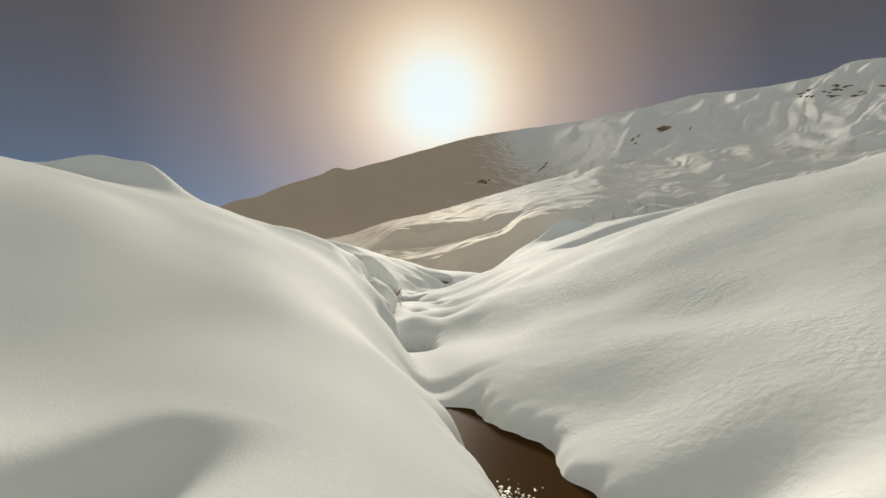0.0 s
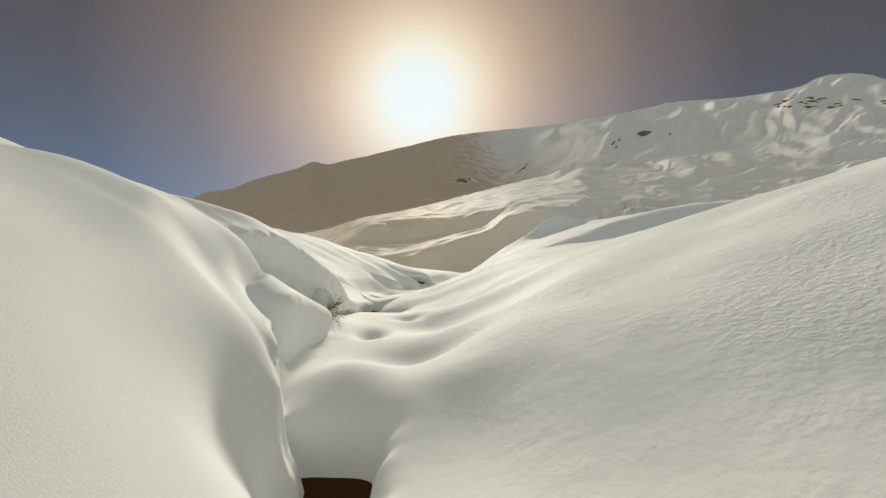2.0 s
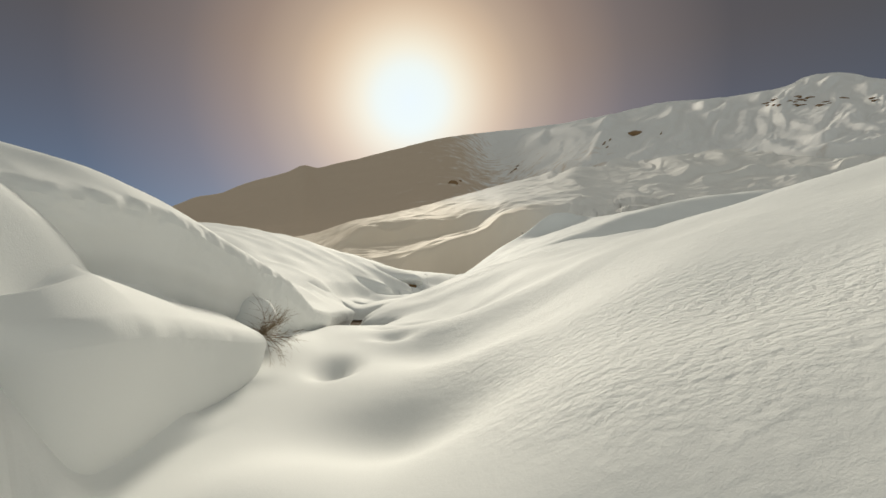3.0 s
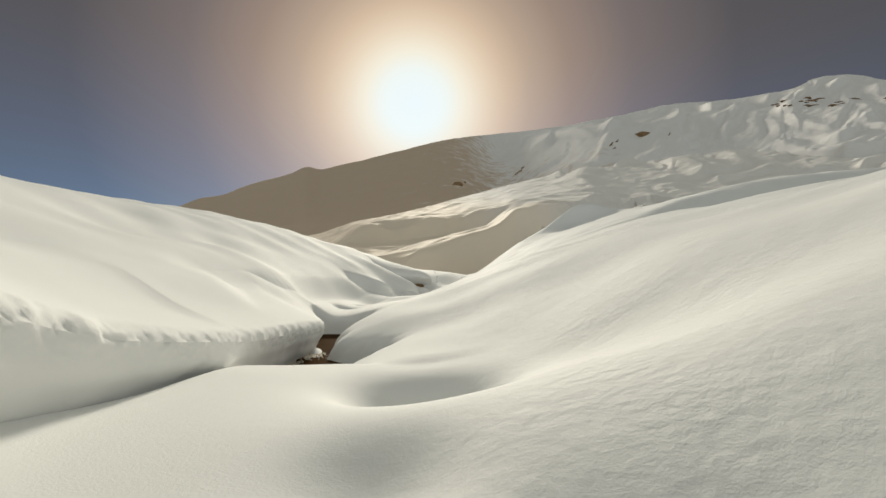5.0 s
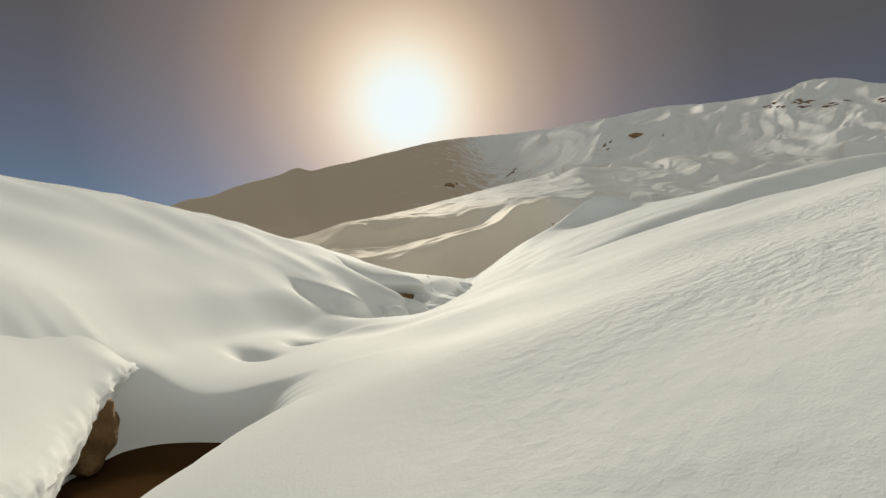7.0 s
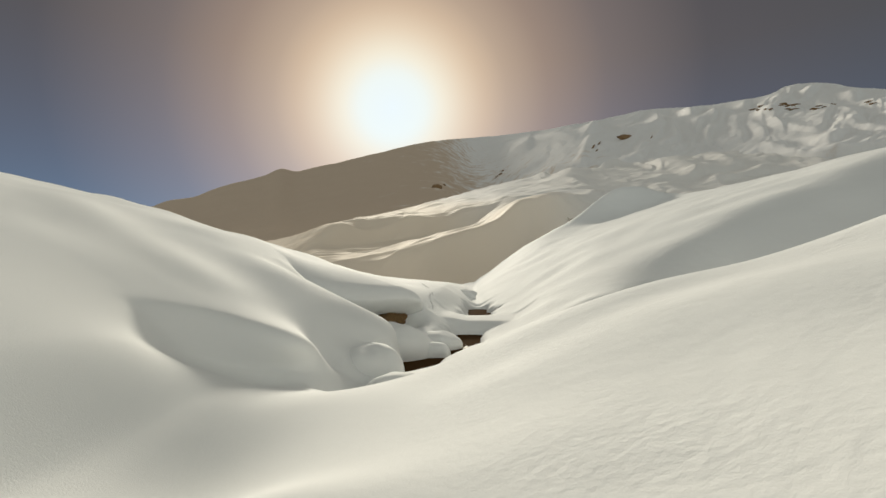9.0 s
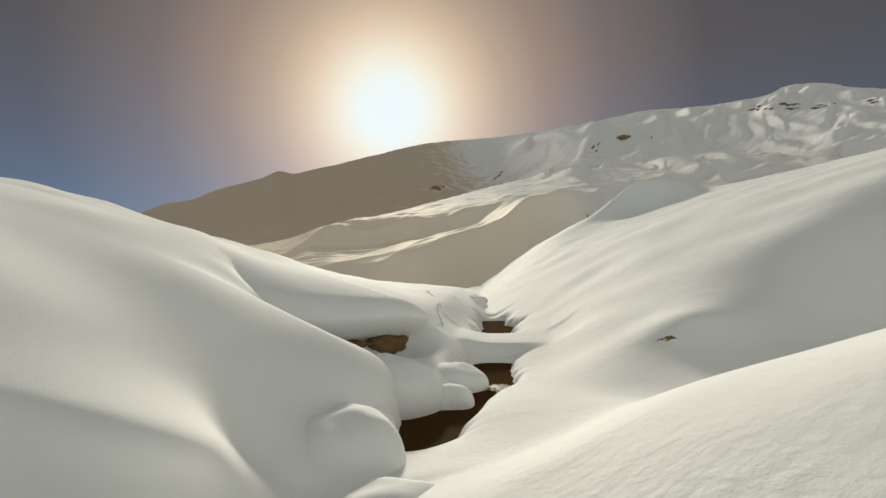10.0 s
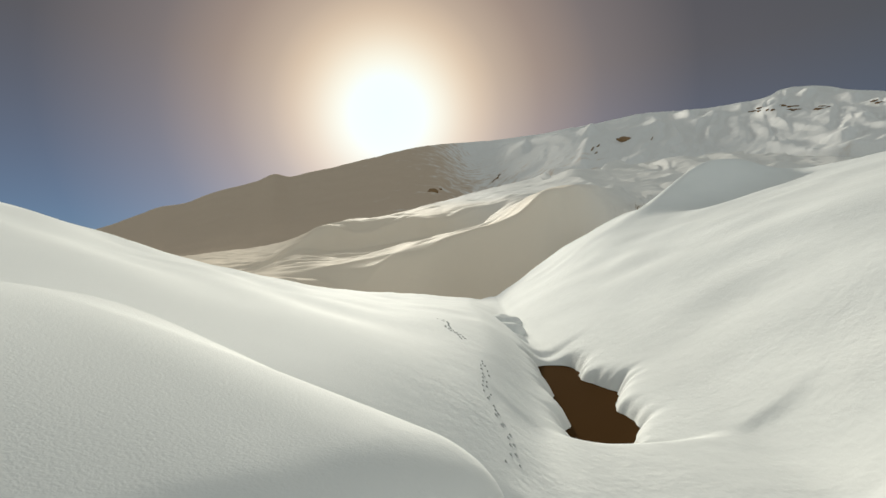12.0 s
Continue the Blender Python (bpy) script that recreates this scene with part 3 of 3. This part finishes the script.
def hillside():
    """Two long drifts, each a lit tread above a steep shaded face, below a rounded crest."""
    A, r = np.meshgrid(spaced([(-1.5, -0.6, 40), (-0.6, 1.0, 820), (1.0, 1.9, 40)]), spaced([(245, 300, 70), (300, 425, 70), (425, 475, 60), (475, 640, 90), (640, 760, 20)]))
    foot = np.minimum(curve(A, TOP_2) - 0.02, -0.01 + 0.12 * np.clip(A - 0.1, 0, 2))
    crest = curve(A, CREST_MID)
    bend = 12 * wobble(A * 300, r * 0, 60, 77)
    e = across(r + bend, (235, 262, 282, 430, 450, 620, 800), [foot - 0.005, foot, curve(A, TOP_2), curve(A, FOOT_1), curve(A, TOP_1), crest, crest - 0.08])
    # the right part is the valley's side, which faces west
    east = np.clip((A - 0.16) / 0.22, 0, 1)
    east = east * east * (3 - 2 * east)
    top = np.where(r < 620, e, crest)
    back = 450 + np.clip(r - 450, 0, 170) * 3.6 + np.clip(r - 620, 0, 200)
    wall = curve(A, HILL_OFF) / np.hypot(np.clip(A - top / curve(A, HILL_STEEP), 0, 9), 0.03) * (1 + np.clip(r - 620, 0, 200) / 300)
    r = np.where(r < 450, r, back) ** (1 - east) * wall ** east
    X, Y = A * r, r
    # long drifts along it, in angles seen from the valley's mouth
    u, v = 934 * A, 934 * e
    drift = 11 * drifts((u - 4.6 * v) / 190 + 0.6 * wobble(u, 3 * v, 170, 34)) * np.clip(0.6 + 0.7 * wobble(u, 2 * v, 130, 35), 0.1, 1.3) + 2.5 * drifts((u - 3.6 * v) / 64 + 0.6 * wobble(u, 3 * v, 80, 36)) * np.clip(0.5 + 0.8 * wobble(u, 2 * v, 90, 40), 0, 1.2)
    thin = np.clip((A - 0.02) / 0.2, 0, 1)
    Z = 7 + e * r + east * drift * r / 934 + (1 - thin) * 0.7 * ridged(X * 0.4, Y - 0.3 * X, 26, 37) + 0.9 * wobble(X, Y - 0.5 * X, 60, 31) + 0.7 * wobble(X * 0.5, Y, 22, 32) + 0.25 * wobble(X * 0.6, Y, 9, 33)
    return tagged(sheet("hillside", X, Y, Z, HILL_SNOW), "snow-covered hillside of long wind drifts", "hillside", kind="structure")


hillside()
CREST_FAR = [(-0.9, 0.02), (-0.52, 0.1), (-0.42, 0.137), (-0.39, 0.149), (-0.36, 0.154), (-0.305, 0.176), (-0.238, 0.196), (-0.203, 0.211), (-0.178, 0.207), (-0.145, 0.216), (-0.093, 0.229), (0.066, 0.272), (0.17, 0.288), (0.283, 0.305), (0.394, 0.329), (0.507, 0.356), (0.575, 0.362), (0.633, 0.371), (0.737, 0.393), (0.784, 0.415), (0.855, 0.426), (0.935, 0.414), (1.4, 0.4)]
FOOT_FAR = [(-0.9, -0.02), (-0.2, 0.05), (0.1, 0.12), (0.3, 0.18), (0.6, 0.235), (1, 0.29), (1.4, 0.32)]
# the edge of the bench below the ridge, and the foot of the steep face under it
BENCH = [(-1.6, 0.0), (0.0, 0.14), (0.132, 0.212), (0.218, 0.257), (0.284, 0.288), (0.38, 0.3), (0.473, 0.311), (0.564, 0.337), (0.737, 0.35), (0.934, 0.363), (1.9, 0.38)]
BENCH_FOOT = [(-1.6, -0.05), (0.0, 0.1), (0.133, 0.19), (0.241, 0.207), (0.351, 0.22), (0.44, 0.242), (0.678, 0.276), (0.934, 0.328), (1.9, 0.36)]
RIDGE_OFF = [(-1.6, 250), (0.2, 250), (0.44, 300), (0.6, 370), (0.8, 330), (1.0, 330), (1.9, 330)]
RIDGE_STEEP = [(-1.6, 3.0), (0.2, 1.95), (0.28, 1.5), (0.44, 1.0), (0.6, 0.77), (0.8, 0.6), (1.0, 0.5), (1.4, 0.4), (1.9, 0.3)]


def mountain_height(A, F):
    """The ridge on the skyline: smooth on the left, a west-facing wall with a bench, ribs and drifts on the right."""
    far = np.clip((A - 0.0) / 0.45, 0, 1)
    far = far * far * (3 - 2 * far)
    r = (640 + 1050 * far) + (860 + 1500 * far) * np.clip(F, 0, 2) ** 1.2 + 300 * np.minimum(F, 0)
    r = r * (1.75 - 0.75 * far)
    foot, crest = curve(A, FOOT_FAR), curve(A, CREST_FAR)
    face = foot + (crest - foot) * np.clip(F, 1e-6, 1) ** (1 - 0.2 * far)
    e = np.where(F <= 1, face, crest - (F - 1) * 0.5) + 2.0 * np.minimum(F, 0)
    east = np.clip((A - 0.08) / 0.26, 0, 1)
    east = east * east * (3 - 2 * east)
    wall = curve(A, RIDGE_OFF) / np.hypot(np.clip(A - face / curve(A, RIDGE_STEEP), 0, 9), 0.04) * (1 + 1.5 * np.clip(F - 1, 0, 1))
    bench, low = curve(A, BENCH), curve(A, BENCH_FOOT)
    over = np.clip((face - bench) / 0.014, 0, 1)
    wall = wall * (0.85 + 0.3 * over * over * (3 - 2 * over))
    r = r ** (1 - east) * wall ** east
    X, Y = A * r, r
    m = r / 934
    u, v = 934 * A, 934 * face
    on_face = np.clip((bench - face) / 0.02, 0, 1) * np.clip((face - low) / 0.02, 0, 1)
    side = np.clip((A + 0.02) / 0.2, 0, 1)
    # ribs that run down the steep face
    lean = u - 0.45 * v
    ribs = 9 * drifts(lean / 37 + 0.5 * wobble(u, v, 90, 58)) * (0.15 + 0.85 * np.exp(-((A - 0.59) / 0.13) ** 4)) * np.clip(0.7 + 0.5 * wobble(u, v, 60, 50), 0.1, 1.2)
    ribs = ribs + 9 * np.exp(-((lean - 934 * 0.352 + 110) / 10) ** 2) - 5 * np.exp(-((A - 0.425) / 0.035) ** 2)
    # long wind drifts below the face, and spurs that climb to the right above it
    low_drift = 13 * drifts((u - 4.2 * v) / 170 + 0.6 * wobble(u, 3 * v, 160, 59)) * np.clip(0.6 + 0.7 * wobble(u, 2 * v, 120, 56), 0.1, 1.3) + 3 * drifts((u - 3.4 * v) / 62 + 0.6 * wobble(u, 3 * v, 70, 57)) * np.clip(0.5 + 0.8 * wobble(u, 2 * v, 80, 55), 0, 1.2)
    spur = 12 * drifts((u - 1.9 * v) / 84 + 0.5 * wobble(u, v, 120, 51)) * np.clip(0.6 + 0.7 * wobble(u, v, 100, 54), 0.05, 1.3) + 3 * drifts((u - 1.5 * v) / 31 + 0.5 * wobble(u, v, 60, 52)) * np.clip(0.5 + 0.8 * wobble(u, v, 70, 60), 0, 1.2)
    below = np.clip((low - face) / 0.012, 0, 1)
    relief = on_face * ribs + east * below * low_drift + side * (1 - below) * (1 - 0.6 * on_face) * spur * np.clip(A / 0.25 + 0.15, 0.15, 1)
    edge = np.clip((crest - face) / 0.02, 0.12, 1)
    Z = 7 + e * r + relief * edge * m * (0.5 + 0.5 * side) + 1.2 * (0.25 + 0.75 * side) * wobble(X, Y, 40, 53) + 2.5 * (1 - side) * wobble(X, Y, 170, 54) + 0.35 * side * ridged(X, Y, 30, 55)
    return X, Y, Z


def mountain():
    X, Y, Z = mountain_height(*np.meshgrid(spaced([(-1.6, -0.5, 40), (-0.5, 1.05, 820), (1.05, 1.9, 40)]), np.linspace(-0.08, 1.12, 330)))
    return tagged(sheet("mountain", X, Y, Z, MOUNTAIN), "broad snowy mountain ridge with brown slopes and rocks", "mountain", kind="structure")


mountain()


# ---- earth, rock, twigs, tracks and foam ----
def earth_material(name, size, dark, light):
    m, nt, p = nodes_of(name)
    pos = nt.nodes.new("ShaderNodeNewGeometry").outputs["Position"]
    lumps = noise_node(nt, size, 6, 0.65, pos)
    nt.links.new(mix_col(nt, lumps.outputs[0], dark, light), p.inputs["Base Color"])
    p.inputs["Roughness"].default_value = 0.95
    p.inputs["Specular IOR Level"].default_value = 0.1
    nt.links.new(bump_node(nt, lumps.outputs[0], 0.8, 0.5 / size), p.inputs["Normal"])
    return m


EARTH = earth_material("brown_earth", 4.0, (0.10, 0.06, 0.028), (0.30, 0.19, 0.09))
ROCK = earth_material("brown_rock", 0.25, (0.16, 0.095, 0.045), (0.38, 0.25, 0.14))


def rock_mesh(name, rx, ry, rz, seed, mat, n=26, m=16):
    """A broken, angular outcrop round the origin."""
    th, ph = np.meshgrid(np.linspace(0, 2 * np.pi, n, endpoint=False), np.linspace(0.02, np.pi - 0.02, m))
    ux, uy, uz = np.cos(th) * np.sin(ph), np.sin(th) * np.sin(ph), np.cos(ph)
    q = 1 + 0.22 * wobble(ux * 2 + uz, uy * 2 - uz, 2.2, seed) + 0.12 * wobble(ux * 4, uy * 4 + uz * 3, 1.5, seed + 1)
    return sheet(name, ux * rx * q, uy * ry * q, uz * rz * q, mat, close=True)


def earth_patch(x, y, z, rx, ry, rz, turn, seed, label):
    ob = rock_mesh("earth_patch", rx, ry, rz, seed, EARTH)
    ob.matrix_world = pose(x, y, z, 0, 0, turn)
    return tagged(ob, label, "bare earth")


earth_patch(0.3, 153.2, 5.3, 2.3, 0.8, 0.85, 45, 71, "bare brown earth exposed under the overhanging drift")
earth_patch(-2.7, 149.75, 5.65, 2.5, 0.35, 0.28, 40, 73, "thin strip of brown earth under the drift")
earth_patch(-6.5, 55.0, 5.0, 0.7, 0.8, 0.5, 20, 75, "brown earth showing in a hole below the bank")
earth_patch(14.8, 145.0, 6.3, 1.3, 0.45, 0.36, 0, 79, "brown earth in a slot at the foot of the slope")


# mountain outcrops: bearing, height fraction, width, height
def mountain_spot(a, e):
    f = np.linspace(0, 1, 200)
    x, y, z = mountain_height(np.full(200, a), f)
    k = int(np.argmax((z - 7) / y >= e)) or 199
    return x[k], y[k], z[k]


SPOTS = [(0.432, 0.285, 19, 7, 5), (0.075, 0.181, 9, 7, 0), (0.088, 0.186, 3, 2, 0), (0.192, 0.211, 6, 1.6, -40), (0.198, 0.218, 4, 1.2, -30), (0.186, 0.206, 4, 1.2, -45),
         (0.362, 0.262, 9, 1.4, -55), (0.374, 0.270, 7, 1.2, -50), (0.368, 0.256, 5, 1.2, -40), (0.474, 0.285, 7, 1.0, -60)]
scatter = random.Random(4)
for k in range(22):
    SPOTS.append((scatter.uniform(0.69, 0.92), scatter.uniform(0.348, 0.372), scatter.uniform(4, 13), scatter.uniform(0.8, 2.0), scatter.uniform(-12, 4)))
for k, (a, e, w, h, tilt) in enumerate(SPOTS):
    x, y, z = mountain_spot(a, e)
    ob = rock_mesh("rock_outcrop", w * y / 1070, 3.0 * y / 1070, h * y / 1070, 101 + 3 * k, ROCK)
    ob.matrix_world = pose(x, y, z, -20, tilt, 0)
    tagged(ob, "bare brown rock breaking through the mountain snow", "rock", group="outcrops on the ridge")


def twig_mesh(name, count, height, spread, lean, seed):
    """A tuft of thin bent stems that fork once."""
    rng = np.random.RandomState(seed)
    me = bmesh.new()

    def stem(p, d, length, thick, depth):
        ring = []
        for i in range(6):
            t = i / 5
            c = Vector(p) + Vector(d) * length * t + Vector((0, 0, -0.25 * length * t * t * lean))
            r = thick * (1 - 0.75 * t)
            ring.append([me.verts.new(c + Vector((r * math.cos(a), r * math.sin(a), 0))) for a in (0, 2.09, 4.19)])
            if depth and i in (2, 3, 4):
                for _ in range(2):
                    dd = Vector(d) + Vector(rng.normal(0, 0.45, 3))
                    stem(c, dd.normalized(), length * rng.uniform(0.25, 0.5), r * 0.7, depth - 1)
        for a, b in zip(ring, ring[1:]):
            for k in range(3):
                me.faces.new((a[k], a[(k + 1) % 3], b[(k + 1) % 3], b[k]))

    for _ in range(count):
        d = Vector((rng.normal(0, spread), rng.normal(0, spread), 1)).normalized()
        stem((rng.normal(0, 0.12), rng.normal(0, 0.12), 0), d, height * rng.uniform(0.6, 1.1), 0.018, 1)
    data = bpy.data.meshes.new(name)
    me.to_mesh(data)
    me.free()
    data.materials.append(TWIG)
    return new(name, data)


def twig_material():
    m, nt, p = nodes_of("dry_twig")
    pos = nt.nodes.new("ShaderNodeNewGeometry").outputs["Position"]
    nt.links.new(mix_col(nt, noise_node(nt, 6, 3, 0.5, pos).outputs[0], (0.12, 0.08, 0.045), (0.34, 0.26, 0.17)), p.inputs["Base Color"])
    p.inputs["Roughness"].default_value = 0.85
    return m


TWIG = twig_material()


def on_ground(x, y):
    return float(ground_height(np.array([x]), np.array([y]))[0])


bush = tagged(twig_mesh("dry_shrub", 40, 1.9, 0.6, 1.6, 5), "dry leafless shrub drooping over the stream hollow", "shrub")
bush.matrix_world = pose(-5.3, 56.4, on_ground(-5.3, 56.4) + 1.2, 0, 75, -20)
bush = tagged(twig_mesh("dry_shrub", 22, 1.3, 0.8, 0.5, 6), "small dry shrub sticking out of the snow", "shrub")
bush.matrix_world = pose(40.3, 224.5, on_ground(40.3, 224.5) - 0.05)


# animal trail up the bank, beside the pool
def trail():
    # darker grey painted in for the shade inside the prints
    m, nt, p = nodes_of("print_shade")
    p.inputs["Base Color"].default_value, p.inputs["Roughness"].default_value = (0.58, 0.58, 0.58, 1), 0.8
    rng = np.random.RandomState(9)
    spots = []
    for leg, (x0, y0, x1, y1) in enumerate([(3.8, 156.6, 4.25, 164.5), (4.1, 168, 3.8, 174.5)]):
        n = int(math.hypot(x1 - x0, y1 - y0) / 0.24)
        for k in range(n):
            t = (k + rng.uniform(-0.35, 0.35)) / n
            spots.append((x0 + (x1 - x0) * t + (0.07 if k % 2 else -0.07) + rng.normal(0, 0.035) + 0.14 * math.sin(t * 9 + leg), y0 + (y1 - y0) * t, rng.uniform(0.4, 0.8)))
    pts, ups, faces = [], [], []
    for cx, cy, q in spots:
        b = len(pts)
        for i in range(10):
            a = i * math.tau / 10
            for r, up in ((0.09, -0.01), (0.06, 0.025), (0.035, 0.008)):
                pts.append((cx + q * r * math.cos(a) * 0.8, cy + q * r * math.sin(a) * 1.3)), ups.append(up)
        pts.append((cx, cy)), ups.append(0.004)
        for i in range(10):
            j = (i + 1) % 10
            for k in range(2):
                faces.append((b + 3 * i + k, b + 3 * j + k, b + 3 * j + k + 1, b + 3 * i + k + 1))
            faces.append((b + 3 * i + 2, b + 3 * j + 2, b + 30))
    xy = np.array(pts)
    z = ground_height(xy[:, 0], xy[:, 1]) + np.array(ups) + 0.01
    me = bpy.data.meshes.new("animal_tracks")
    me.from_pydata(np.c_[xy, z].tolist(), [], faces)
    me.materials.append(m)
    return tagged(new("animal_tracks", me), "line of small animal tracks pressed in the snow", "tracks", kind="stuff")


trail()

for x, y, rx, ry, h, seed in [(-5.9, 90.8, 0.4, 1.4, 0.26, 45), (-6.9, 86.6, 0.5, 1.3, 0.24, 46)]:
    ice = pillow("ice_shelf", x, y, float(curve(np.array([y]), WATER_Z)[0]) - 0.12, rx, ry, h, 0.25, seed, "ragged shelf of white ice in the brown stream")
    tagged(ice, "ragged shelf of white ice in the brown stream", "ice", group="ice in the stream")
earth_patch(-8.3, 98.4, 2.9, 0.8, 1.6, 1.1, 25, 77, "dark wet earth wall in the hole under the bank")


# broken water: patches of foam and ice lying in the stream
def foam(x, y, z, size, count, seed, label):
    m = FOAM
    rng = np.random.RandomState(seed)
    verts, faces = [], []
    for _ in range(count):
        cx, cy = x + rng.normal(0, 0.45) * size, y + rng.normal(0, 0.8) * size
        r, h = size * rng.uniform(0.02, 0.07), rng.uniform(0.01, 0.04)
        b = len(verts)
        for i in range(7):
            a = i * math.tau / 7
            q = rng.uniform(0.6, 1.3)
            verts.append((cx + r * q * math.cos(a), cy + 1.6 * r * q * math.sin(a), z))
            verts.append((cx + 0.6 * r * q * math.cos(a), cy + r * q * math.sin(a), z + h))
        verts.append((cx, cy, z + h * 1.2))
        for i in range(7):
            j = (i + 1) % 7
            faces.append((b + 2 * i, b + 2 * j, b + 2 * j + 1, b + 2 * i + 1))
            faces.append((b + 2 * i + 1, b + 2 * j + 1, b + 14))
    me = bpy.data.meshes.new("foam")
    me.from_pydata(verts, [], faces)
    me.materials.append(m)
    return tagged(new("foam", me), label, "foam", kind="stuff")


FOAM = nodes_of("foam")[0]
FOAM.node_tree.nodes["Principled BSDF"].inputs["Base Color"].default_value = (0.72, 0.66, 0.56, 1)
FOAM.node_tree.nodes["Principled BSDF"].inputs["Roughness"].default_value = 0.5


def water_at(y):
    return float(curve(np.array([y]), WATER_Z)[0])


foam(1.6, 14.6, water_at(14.6), 0.9, 260, 81, "flecks of foam on the fast brown water")
foam(-5.9, 89.0, water_at(89.0), 0.85, 420, 82, "white rapids between the snow banks")
foam(-6.3, 86.0, water_at(86.0), 0.6, 220, 85, "white rapids below the overhanging bank")
foam(6.3, 149.0, water_at(149), 0.9, 320, 83, "foam where the stream drops over stones")
foam(8.6, 161.5, water_at(161.5), 0.7, 160, 84, "foam at the head of the pool")
